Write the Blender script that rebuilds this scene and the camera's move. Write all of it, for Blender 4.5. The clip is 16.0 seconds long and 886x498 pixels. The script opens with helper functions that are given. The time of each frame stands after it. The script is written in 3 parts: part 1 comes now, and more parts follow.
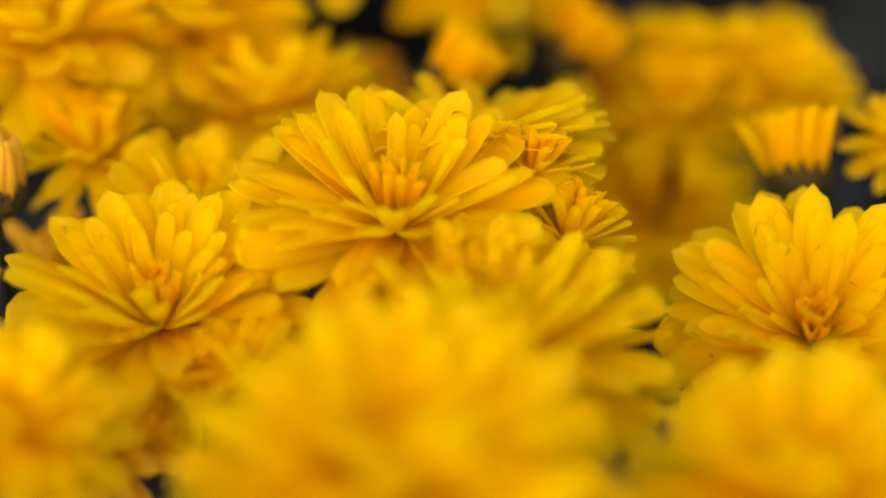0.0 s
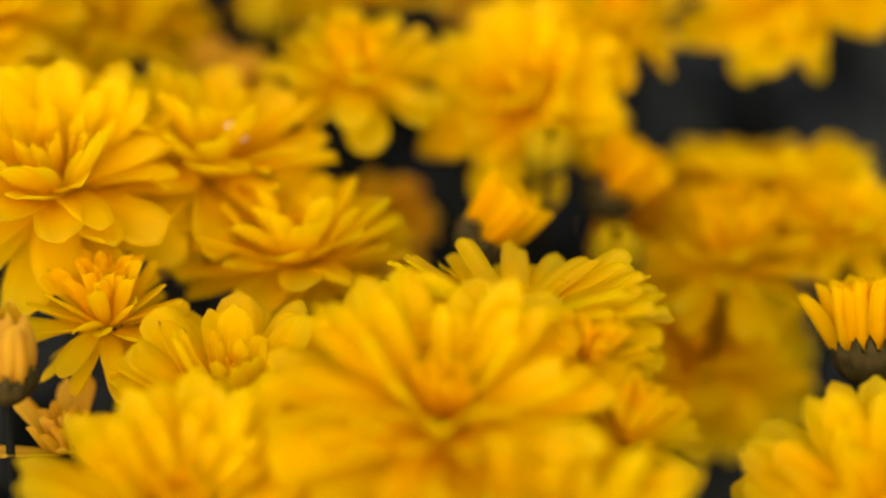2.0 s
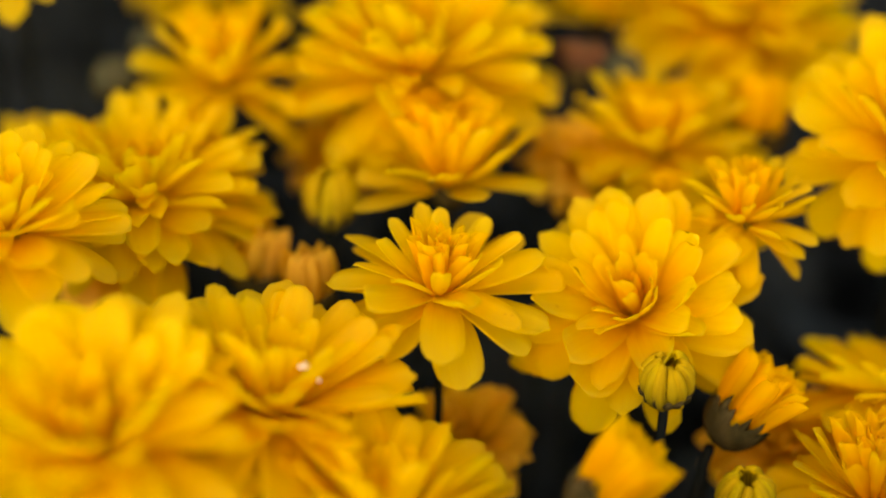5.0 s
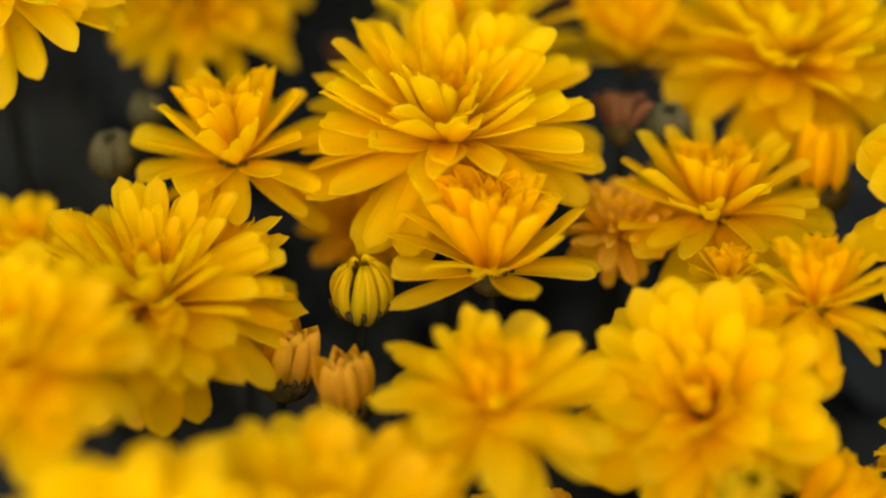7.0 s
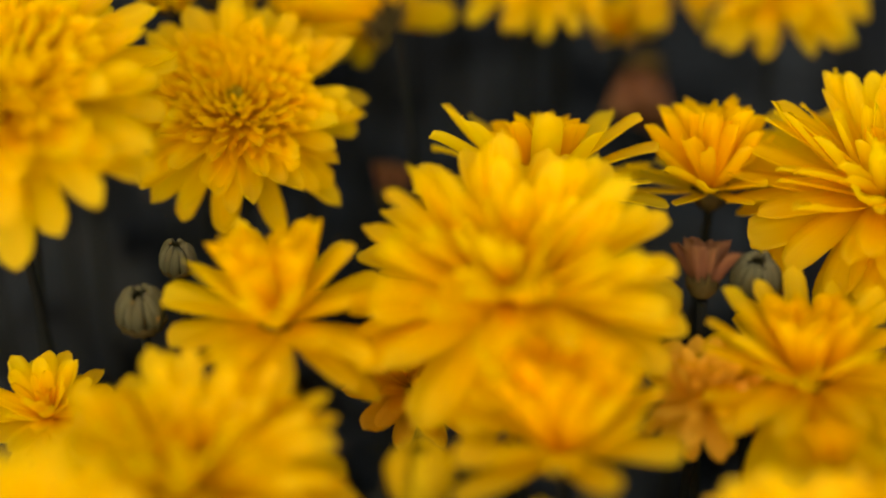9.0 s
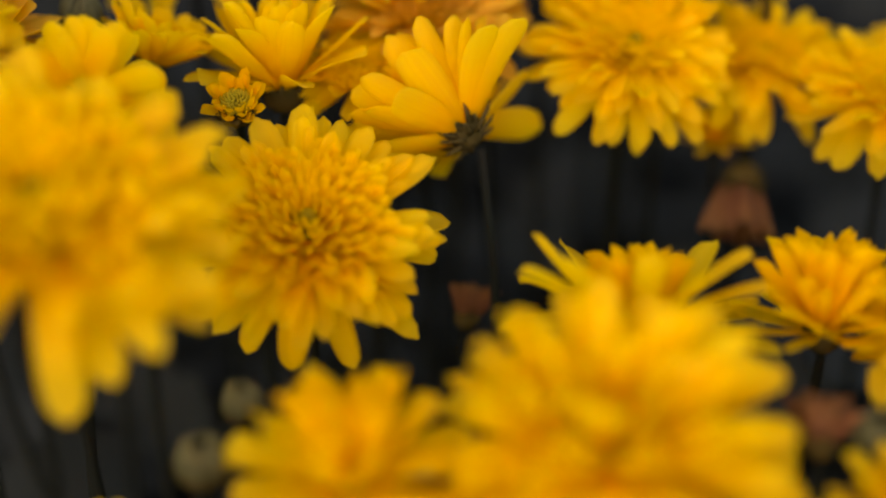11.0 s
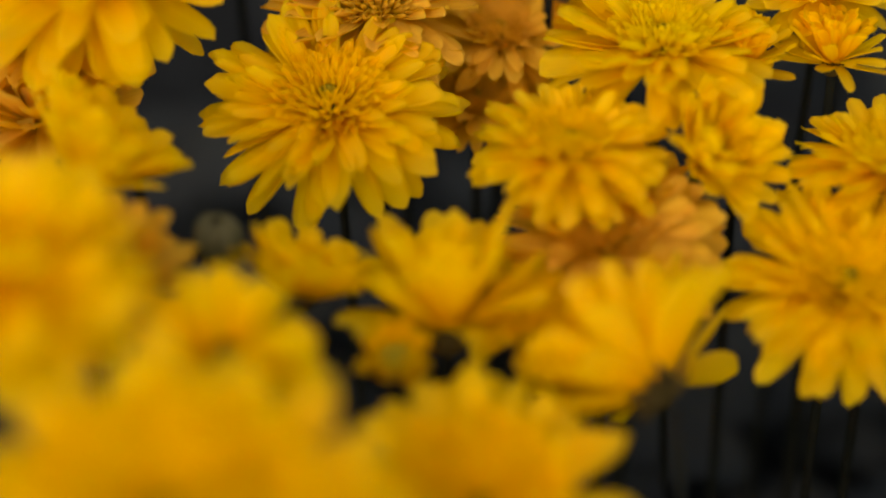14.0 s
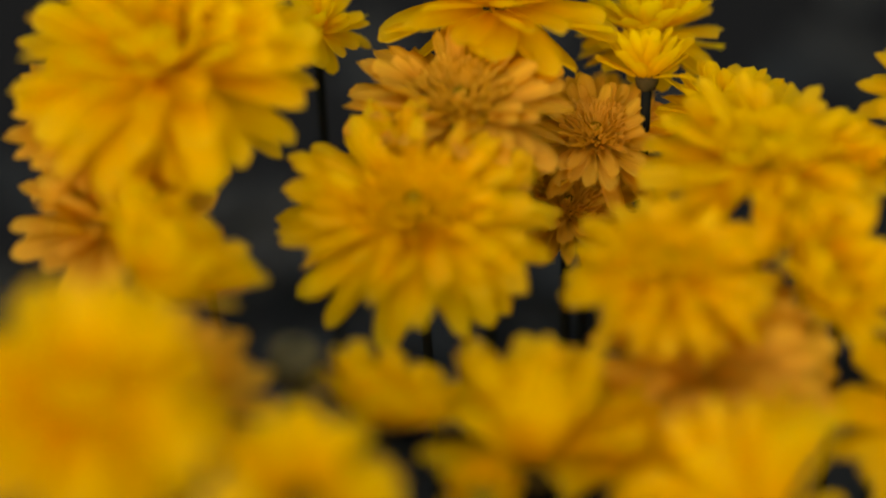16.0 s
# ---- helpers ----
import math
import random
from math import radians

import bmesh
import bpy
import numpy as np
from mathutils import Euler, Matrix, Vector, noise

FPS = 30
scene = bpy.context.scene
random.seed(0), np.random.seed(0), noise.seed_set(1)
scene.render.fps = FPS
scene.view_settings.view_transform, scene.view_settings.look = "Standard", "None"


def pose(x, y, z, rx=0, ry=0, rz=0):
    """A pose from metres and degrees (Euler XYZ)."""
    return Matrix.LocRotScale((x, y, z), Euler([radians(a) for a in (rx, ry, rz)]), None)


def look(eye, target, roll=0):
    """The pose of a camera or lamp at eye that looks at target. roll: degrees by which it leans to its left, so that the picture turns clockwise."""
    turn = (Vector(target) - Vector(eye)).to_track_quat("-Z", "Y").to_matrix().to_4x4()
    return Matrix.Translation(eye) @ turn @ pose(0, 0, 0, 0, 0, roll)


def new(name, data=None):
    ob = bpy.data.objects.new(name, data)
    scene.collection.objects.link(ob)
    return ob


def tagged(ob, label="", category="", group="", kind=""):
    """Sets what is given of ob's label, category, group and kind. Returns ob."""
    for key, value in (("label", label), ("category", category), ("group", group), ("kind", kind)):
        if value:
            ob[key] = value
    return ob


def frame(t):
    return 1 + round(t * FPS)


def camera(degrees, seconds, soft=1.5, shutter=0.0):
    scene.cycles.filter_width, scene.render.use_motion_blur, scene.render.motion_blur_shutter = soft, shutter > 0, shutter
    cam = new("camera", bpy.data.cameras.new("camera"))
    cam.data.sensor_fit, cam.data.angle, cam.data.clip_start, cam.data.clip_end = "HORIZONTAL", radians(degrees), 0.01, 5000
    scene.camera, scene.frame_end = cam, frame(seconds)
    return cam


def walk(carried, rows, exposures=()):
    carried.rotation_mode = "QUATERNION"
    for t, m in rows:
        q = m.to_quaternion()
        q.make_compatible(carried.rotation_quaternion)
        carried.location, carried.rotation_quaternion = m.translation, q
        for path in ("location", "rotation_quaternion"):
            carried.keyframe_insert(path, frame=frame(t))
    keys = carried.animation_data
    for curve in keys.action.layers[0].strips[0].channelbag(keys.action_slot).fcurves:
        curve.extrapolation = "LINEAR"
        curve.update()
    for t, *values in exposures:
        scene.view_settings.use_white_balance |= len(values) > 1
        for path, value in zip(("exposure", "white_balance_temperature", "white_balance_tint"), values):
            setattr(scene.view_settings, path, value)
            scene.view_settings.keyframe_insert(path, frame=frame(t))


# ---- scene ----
cam = camera(25.0, 16.0, 2.0)
PATH = [
    (0, (0.04231, -0.42290, 0.14127), (0.04212, -0.11636, -0.02764), 0.68),
    (0.5, (0.03756, -0.41213, 0.14720), (0.03855, -0.10565, -0.02182), 0.93),
    (1, (0.03353, -0.40149, 0.15222), (0.03606, -0.09585, -0.01831), 1.18),
    (1.5, (0.03159, -0.39094, 0.15584), (0.03452, -0.08629, -0.01642), 1.28),
    (2, (0.02966, -0.38130, 0.16081), (0.03434, -0.07764, -0.01316), 1.43),
    (2.5, (0.02682, -0.37123, 0.16478), (0.03339, -0.06906, -0.01171), 1.47),
    (3, (0.02511, -0.36060, 0.16895), (0.03222, -0.06012, -0.01039), 1.39),
    (3.5, (0.02359, -0.34894, 0.17210), (0.03003, -0.04934, -0.00871), 1.43),
    (4, (0.02079, -0.33523, 0.17477), (0.02645, -0.03527, -0.00550), 1.56),
    (4.5, (0.01642, -0.32259, 0.17427), (0.02038, -0.02123, -0.00368), 1.34),
    (7, (-0.00150, -0.26289, 0.18891), (0.01030, 0.02648, -0.00764), -0.31),
    (7.5, (-0.00547, -0.24998, 0.18948), (0.00677, 0.03884, -0.00784), -0.50),
    (8, (-0.00600, -0.23824, 0.19120), (0.00480, 0.05060, -0.00618), -0.77),
    (8.2, (-0.00587, -0.23367, 0.19121), (0.00398, 0.05556, -0.00564), -0.89),
    (10.5, (-0.01228, -0.19323, 0.18700), (-0.00699, 0.09933, -0.00503), -0.55),
    (11, (-0.01463, -0.18276, 0.18934), (-0.01198, 0.11051, -0.00168), -0.51),
    (11.5, (-0.01573, -0.17268, 0.19152), (-0.01594, 0.12057, 0.00046), -0.62),
    (12, (-0.01748, -0.16279, 0.19337), (-0.01994, 0.12907, 0.00022), -0.73),
    (12.5, (-0.01960, -0.15189, 0.19562), (-0.02418, 0.13969, 0.00207), -0.86),
    (13, (-0.02270, -0.14146, 0.19698), (-0.03049, 0.14982, 0.00308), -1.19),
    (13.5, (-0.02733, -0.13019, 0.19878), (-0.03685, 0.16112, 0.00501), -1.13),
    (14, (-0.02961, -0.11978, 0.20105), (-0.04227, 0.17189, 0.00801), -0.78),
    (14.5, (-0.03085, -0.11197, 0.20202), (-0.04567, 0.18048, 0.01031), -0.52),
    (15, (-0.03309, -0.10575, 0.20181), (-0.04959, 0.18742, 0.01134), -0.44),
    (15.5, (-0.03468, -0.10039, 0.20219), (-0.05416, 0.19230, 0.01126), -0.71),
    (16, (-0.03569, -0.09479, 0.20388), (-0.05858, 0.19804, 0.01354), -0.76),
]
walk(cam, [(t, look(eye, target, roll)) for t, eye, target, roll in PATH], exposures=((0, 1.82, 9000, 25), (4.5, 1.81, 9000, 24), (8, 1.78, 9000, 26), (11, 1.68, 9000, 29), (14.5, 1.42, 9000, 28), (16, 1.34, 9000, 26)))
# shallow depth of field of the real lens, focus fixed
cam.data.dof.use_dof = True
cam.data.dof.focus_distance = 0.344
cam.data.dof.aperture_fstop = 3.7

# ---- light: overcast daylight from above ----
world = bpy.data.worlds.new("sky")
scene.world = world
world.use_nodes = True
wt = world.node_tree
sky = wt.nodes.new("ShaderNodeTexSky")
sky.sky_type = "NISHITA"
sky.sun_disc = False
sky.sun_elevation = radians(30)
sky.sun_rotation = radians(200)
wt.links.new(sky.outputs[0], wt.nodes["Background"].inputs[0])
wt.nodes["Background"].inputs[1].default_value = 0.10
sun = new("sun", bpy.data.lights.new("sun", "SUN"))
sun.data.energy = 0.65
sun.data.angle = radians(100)
sun.data.color = (1.0, 0.95, 0.86)
sun.matrix_world = look((-0.25, -1.5, 1.7), (0, 0, 0))

# ---- materials ----


def material(name, colour, rough=0.6, spec=0.3):
    m = bpy.data.materials.new(name)
    m.use_nodes = True
    b = m.node_tree.nodes["Principled BSDF"]
    b.inputs["Base Color"].default_value = (*colour, 1)
    b.inputs["Roughness"].default_value = rough
    b.inputs["Specular IOR Level"].default_value = spec
    return m, m.node_tree.nodes, m.node_tree.links, b


def mix_colour(nodes, links, fac, a, b):
    """A colour mix; fac, a and b are sockets or plain values."""
    n = nodes.new("ShaderNodeMix")
    n.data_type = "RGBA"
    for socket, value in ((n.inputs[0], fac), (n.inputs[6], a), (n.inputs[7], b)):
        if isinstance(value, bpy.types.NodeSocket):
            links.new(value, socket)
        else:
            socket.default_value = value if isinstance(value, float) else (*value, 1)
    return n.outputs[2]


def ramp(nodes, links, source, lo, hi):
    n = nodes.new("ShaderNodeMapRange")
    n.inputs[1].default_value, n.inputs[2].default_value = lo, hi
    links.new(source, n.inputs[0])
    return n.outputs[0]


def petal_material(name, tip, mid, base, through_light, vein=0.35, worn=(0.42, 0.19, 0.02), glow=(0.98, 0.82, 0.07), sheer=0.12):
    """A thin petal: pigment from base to tip, long veins, small worn spots, light shining through."""
    m, nodes, links, b = material(name, mid, 0.7, 0.04)
    uv = nodes.new("ShaderNodeUVMap")
    split = nodes.new("ShaderNodeSeparateXYZ")
    links.new(uv.outputs[0], split.inputs[0])
    info = nodes.new("ShaderNodeObjectInfo")
    colour = mix_colour(nodes, links, ramp(nodes, links, split.outputs[1], 0.0, 0.45), base, mid)
    colour = mix_colour(nodes, links, ramp(nodes, links, split.outputs[1], 0.45, 1.0), colour, tip)
    # veins run along the petal
    stretch = nodes.new("ShaderNodeMapping")
    stretch.inputs[3].default_value = (9, 0.7, 1)
    links.new(uv.outputs[0], stretch.inputs[0])
    shift = nodes.new("ShaderNodeVectorMath")
    links.new(stretch.outputs[0], shift.inputs[0])
    spread = nodes.new("ShaderNodeMath")
    spread.operation = "MULTIPLY"
    spread.inputs[1].default_value = 40
    links.new(info.outputs["Random"], spread.inputs[0])
    links.new(spread.outputs[0], shift.inputs[1])
    fibre = nodes.new("ShaderNodeTexNoise")
    fibre.inputs["Scale"].default_value = 2.2
    fibre.inputs["Detail"].default_value = 3
    links.new(shift.outputs[0], fibre.inputs["Vector"])
    dark = nodes.new("ShaderNodeHueSaturation")
    dark.inputs["Value"].default_value = 1 - vein
    dark.inputs["Hue"].default_value = 0.487
    links.new(colour, dark.inputs["Color"])
    colour = mix_colour(nodes, links, ramp(nodes, links, fibre.outputs["Fac"], 0.62, 0.3), colour, dark.outputs[0])
    # petals differ a little from one another
    hue = nodes.new("ShaderNodeHueSaturation")
    links.new(colour, hue.inputs["Color"])
    swing = nodes.new("ShaderNodeMapRange")
    swing.inputs[3].default_value, swing.inputs[4].default_value = 0.491, 0.509
    links.new(info.outputs["Random"], swing.inputs[0])
    links.new(swing.outputs[0], hue.inputs["Hue"])
    # worn specks
    place = nodes.new("ShaderNodeNewGeometry")
    speck = nodes.new("ShaderNodeTexNoise")
    speck.inputs["Scale"].default_value = 420
    speck.inputs["Detail"].default_value = 2
    links.new(place.outputs["Position"], speck.inputs["Vector"])
    colour = mix_colour(nodes, links, ramp(nodes, links, speck.outputs["Fac"], 0.72, 0.8), hue.outputs[0], worn)
    links.new(colour, b.inputs["Base Color"])
    bump = nodes.new("ShaderNodeBump")
    bump.inputs["Strength"].default_value = 0.35
    bump.inputs["Distance"].default_value = 0.0004
    links.new(fibre.outputs["Fac"], bump.inputs["Height"])
    links.new(bump.outputs[0], b.inputs["Normal"])
    shine = nodes.new("ShaderNodeBsdfTranslucent")
    lighter = mix_colour(nodes, links, 0.7, colour, glow)
    links.new(lighter, shine.inputs["Color"])
    both = nodes.new("ShaderNodeMixShader")
    both.inputs[0].default_value = through_light
    links.new(b.outputs[0], both.inputs[1])
    links.new(shine.outputs[0], both.inputs[2])
    # a thin tissue lets some light straight through
    clear = nodes.new("ShaderNodeBsdfTransparent")
    clear.inputs["Color"].default_value = (*glow, 1)
    thin = nodes.new("ShaderNodeMixShader")
    thin.inputs[0].default_value = sheer
    links.new(both.outputs[0], thin.inputs[1])
    links.new(clear.outputs[0], thin.inputs[2])
    links.new(thin.outputs[0], nodes["Material Output"].inputs["Surface"])
    return m


def leafy_material(name, colour, other, scale, rough=0.8):
    m, nodes, links, b = material(name, colour, rough, 0.0)
    place = nodes.new("ShaderNodeNewGeometry")
    grain = nodes.new("ShaderNodeTexNoise")
    grain.inputs["Scale"].default_value = scale
    grain.inputs["Detail"].default_value = 5
    links.new(place.outputs["Position"], grain.inputs["Vector"])
    links.new(mix_colour(nodes, links, ramp(nodes, links, grain.outputs["Fac"], 0.35, 0.65), colour, other), b.inputs["Base Color"])
    bump = nodes.new("ShaderNodeBump")
    bump.inputs["Strength"].default_value = 0.5
    bump.inputs["Distance"].default_value = 0.001
    links.new(grain.outputs["Fac"], bump.inputs["Height"])
    links.new(bump.outputs[0], b.inputs["Normal"])
    return m


YELLOW = petal_material("yellow_petal", (0.96, 0.775, 0.06), (0.97, 0.745, 0.05), (0.98, 0.635, 0.025), 0.70, 0.06, glow=(1.0, 0.90, 0.12), sheer=0.36)
DEEP = petal_material("young_petal", (0.97, 0.73, 0.04), (0.975, 0.685, 0.03), (0.98, 0.575, 0.015), 0.70, 0.06, glow=(1.0, 0.86, 0.10), sheer=0.36)
# shaded copy of the yellow petal: duller ochre paints in shade on low blooms
SHADE_DULLED = petal_material("shade_dulled_petal", (0.86, 0.61, 0.08), (0.83, 0.56, 0.065), (0.74, 0.45, 0.05), 0.60, 0.15, glow=(0.95, 0.74, 0.11), sheer=0.15)
FADED = petal_material("faded_petal", (0.22, 0.115, 0.046), (0.175, 0.082, 0.038), (0.12, 0.058, 0.028), 0.25, 0.5, glow=(0.55, 0.28, 0.1))
BUD_PETAL = petal_material("bud_petal", (0.62, 0.42, 0.012), (0.44, 0.34, 0.014), (0.07, 0.085, 0.012), 0.12, 0.55, glow=(0.6, 0.36, 0.004))
GREEN_BUD = petal_material("green_bud_petal", (0.115, 0.115, 0.055), (0.065, 0.070, 0.034), (0.030, 0.034, 0.017), 0.1, glow=(0.2, 0.24, 0.08))
FLORET = leafy_material("disc_floret", (0.36, 0.26, 0.015), (0.22, 0.19, 0.015), 500)
CALYX = leafy_material("calyx_green", (0.032, 0.027, 0.009), (0.062, 0.046, 0.016), 350)
# stems coloured near black so they sink into the painted shade below the blooms
STEM = leafy_material("stem_shade_dark", (0.008, 0.011, 0.009), (0.010, 0.011, 0.009), 200, 1.0)
# leaves far darker than real foliage: the shade in the gaps is in their colour
LEAF = leafy_material("leaf_shade_dark", (0.017, 0.0225, 0.022), (0.020, 0.0235, 0.022), 120)
# soil colour lowered almost to black to paint the shade under the bed
SOIL = leafy_material("shade_dark_soil", (0.0088, 0.0114, 0.0112), (0.0115, 0.0126, 0.012), 90, 0.9)
# matt white that stands in for a bright glint of the sky
WHITE = leafy_material("glint_white", (0.85, 0.84, 0.80), (0.74, 0.73, 0.68), 900, 0.35)

# ---- ground ----
GROUND = -0.165


def ground_height(x, y):
    near = max(0.0, 1 - math.hypot(x, y) / 1.2)
    return GROUND + near * (0.012 * noise.noise((x * 14, y * 14, 0)) + 0.006 * noise.noise((x * 45, y * 45, 3)))


steps = [-300, -60, -12, -4, -1.6] + [i * 0.025 for i in range(-32, 33)] + [1.6, 4, 12, 60, 300]
verts = [(x, y, ground_height(x, y)) for y in steps for x in steps]
side = len(steps)
faces = [(r * side + c, r * side + c + 1, (r + 1) * side + c + 1, (r + 1) * side + c) for r in range(side - 1) for c in range(side - 1)]
mesh = bpy.data.meshes.new("ground")
mesh.from_pydata(verts, [], faces)
mesh.shade_smooth()
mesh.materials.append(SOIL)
tagged(new("ground", mesh), "crumbly garden soil darkened to read as shade under the flowers", "soil", kind="structure")

# ---- petals ----


def petal_mesh(name, width, curl, cup, tip, notch, mat, seed, groove=0.02):
    """A petal of length 1 along +y, face to +z. curl: degrees by which it bends up from base to tip; cup: how far its edges rise;
    tip: how blunt; notch: a nick in the tip."""
    rnd = random.Random(seed)
    stations = (0.0, 0.14, 0.3, 0.46, 0.62, 0.76, 0.87, 0.95, 1.0)
    rows_n, cols = len(stations) - 1, 5
    twist, wave = rnd.uniform(-0.25, 0.25), rnd.uniform(-0.06, 0.06)
    top, low, uvs = [], [], []
    y = z = last = 0.0
    for r, s in enumerate(stations):
        ang = radians(curl) * (s - 0.25)
        y, z, last = y + math.cos(ang) * (s - last), z + math.sin(ang) * (s - last), s
        grow = 0.40 + 0.60 * math.sin(min(s / 0.6, 1) * math.pi / 2)
        close = 1.0 if s < 0.7 else max(0.0, 1 - ((s - 0.7) / 0.3) ** tip) ** 0.5
        half = width * grow * (0.24 + 0.76 * close) / 2
        for c in range(cols):
            u = c / (cols - 1) * 2 - 1
            rise = cup * half * u * u + groove * width * math.cos(u * math.pi * 2) * math.sin(s * math.pi) + twist * half * u * s + wave * s * s * u
            back = notch * (1 - abs(u)) * (1 if r == rows_n else 0.25 if r == rows_n - 1 else 0) + 0.03 * u * u * s
            thick = 0.022 * (1 - 0.6 * abs(u)) * (1 - 0.6 * s)
            up = (-math.sin(ang), math.cos(ang))
            py, pz = y - back + up[0] * rise, z + up[1] * rise
            top.append((u * half, py, pz))
            low.append((u * half * 0.98, py - up[0] * thick, pz - up[1] * thick))
            uvs.append(((u + 1) / 2, s))
    n = len(top)
    quads = []
    for r in range(rows_n):
        for c in range(cols - 1):
            a, b = r * cols + c, (r + 1) * cols + c
            quads.append((a, a + 1, b + 1, b))
            quads.append((n + a, n + b, n + b + 1, n + a + 1))
        for c in (0, cols - 1):
            a, b = r * cols + c, (r + 1) * cols + c
            quads.append((a, b, n + b, n + a) if c == 0 else (a, n + a, n + b, b))
    for c in range(cols - 1):
        a = rows_n * cols + c
        quads.append((a, a + 1, n + a + 1, n + a))
    me = bpy.data.meshes.new(name)
    me.from_pydata(top + low, [], quads)
    layer = me.uv_layers.new(name="UVMap")
    for loop in me.loops:
        layer.data[loop.index].uv = uvs[loop.vertex_index % n]
    me.shade_smooth()
    me.materials.append(mat)
    return me


def petal_set(mat, k, young):
    flat = [petal_mesh("ray_petal", (0.32, 0.29, 0.34, 0.31, 0.33, 0.28)[i], c, q, t, nk, mat, k + i) for i, (c, q, t, nk) in enumerate(
        ((-16, 0.16, 2.4, 0.02), (-6, 0.24, 2.8, 0.03), (6, 0.12, 2.4, 0.0), (-30, 0.2, 2.2, 0.02), (10, 0.3, 3.0, 0.03), (2, 0.1, 2.0, 0.0)))]
    inner = [petal_mesh("ray_petal", w, c, q, t, 0.0, young, k + 40 + i) for i, (w, c, q, t) in enumerate(
        ((0.36, 50, 1.0, 2.6), (0.32, 66, 1.1, 2.2), (0.40, 58, 0.9, 2.8)))]
    quill = [petal_mesh("ray_petal", w, c, 1.3, 2.8, 0.0, young, k + 60 + i) for i, (w, c) in enumerate(((0.24, 12), (0.21, 25), (0.26, 4)))]
    strap = [petal_mesh("ray_petal", w, c, q, t, nk, mat, k + 80 + i) for i, (w, c, q, t, nk) in enumerate(
        ((0.21, 6, 0.3, 2.8, 0.02), (0.23, 16, 0.4, 3.0, 0.0), (0.19, -8, 0.3, 2.4, 0.03), (0.22, 24, 0.5, 3.2, 0.0), (0.20, -20, 0.25, 2.6, 0.03)))]
    return {"strap": strap, "flat": flat, "inner": inner, "quill": quill}


PETALS = petal_set(YELLOW, 100, DEEP)
OLD = petal_set(FADED, 300, FADED)
# the same petals with shade put into their colour
DULL = petal_set(SHADE_DULLED, 500, SHADE_DULLED)


def part(name, me, parent, m=None, label=""):
    ob = new(name, me)
    ob.parent = parent
    if m is not None:
        ob.matrix_basis = m
    return tagged(ob, label)


def finished(name, bm, mat):
    me = bpy.data.meshes.new(name)
    bm.to_mesh(me)
    bm.free()
    me.shade_smooth()
    me.materials.append(mat)
    return me


def calyx_mesh(seed, mat):
    """A ribbed green cup with a toothed rim, radius 1, rim at z = 0."""
    rnd = random.Random(seed)
    segs, verts, faces = 26, [], []
    profile = ((0.10, -0.72), (0.42, -0.66), (0.68, -0.50), (0.86, -0.28), (0.93, -0.06), (0.95, 0.12), (0.70, 0.05), (0.05, 0.0))
    for ring, (rad, z) in enumerate(profile):
        for k in range(segs):
            a = math.tau * k / segs
            rib = 1 + 0.07 * (1 if k % 2 else -1) * min(1, ring / 3)
            tooth = 0.16 * (1 if k % 2 else -1) if ring == 5 else 0
            wob = rnd.uniform(-0.02, 0.02)
            verts.append((rad * rib * math.cos(a), rad * rib * math.sin(a), z + tooth + wob))
    for ring in range(len(profile) - 1):
        for k in range(segs):
            n = (k + 1) % segs
            faces.append((ring * segs + k, ring * segs + n, (ring + 1) * segs + n, (ring + 1) * segs + k))
    faces += [tuple(range(segs))[::-1], tuple(range((len(profile) - 1) * segs, len(profile) * segs))]
    me = bpy.data.meshes.new("calyx")
    me.from_pydata(verts, [], faces)
    me.shade_smooth()
    me.materials.append(mat)
    return me


def bract_mesh(mat):
    """A small pointed bract, length 1 along +y, keeled."""
    pts = [(-0.16, 0, 0), (0.16, 0, 0), (0.22, 0.35, 0.03), (0.13, 0.72, 0.02), (0.0, 1.0, 0.12), (-0.13, 0.72, 0.02), (-0.22, 0.35, 0.03), (0, 0.35, -0.10), (0, 0.72, -0.06)]
    tris = [(0, 1, 7), (1, 2, 7), (2, 3, 8, 7), (3, 4, 8), (4, 5, 8), (5, 6, 7, 8), (6, 0, 7), (0, 6, 5, 4, 3, 2, 1)]
    me = bpy.data.meshes.new("bract")
    me.from_pydata(pts, [], tris)
    me.shade_smooth()
    me.materials.append(mat)
    return me


def add_calyx(ob, m, seed, bracts=False, long=1.0):
    cup_ob = part("calyx", CALYX_MESH[seed % 3], ob, m, "ribbed green calyx")
    rnd = random.Random(seed)
    for ring, (count, low, out, lean) in enumerate(((12, -0.25, 0.70, 34), (9, -0.50, 0.45, 12)) if bracts else ()):
        for i in range(count):
            a = math.tau * (i + 0.5 * ring) / count + rnd.uniform(-0.1, 0.1)
            part("bract", BRACT, cup_ob, Matrix.Rotation(a, 4, "Z") @ Matrix.Translation((0, out, low)) @ Matrix.Rotation(radians(lean + (1 - long) * 75 + rnd.uniform(-16, 10)), 4, "X")
                 @ Matrix.Diagonal((rnd.uniform(0.9, 1.15), rnd.uniform(1.2, 1.6) * long, 1.0, 1)))
    return cup_ob


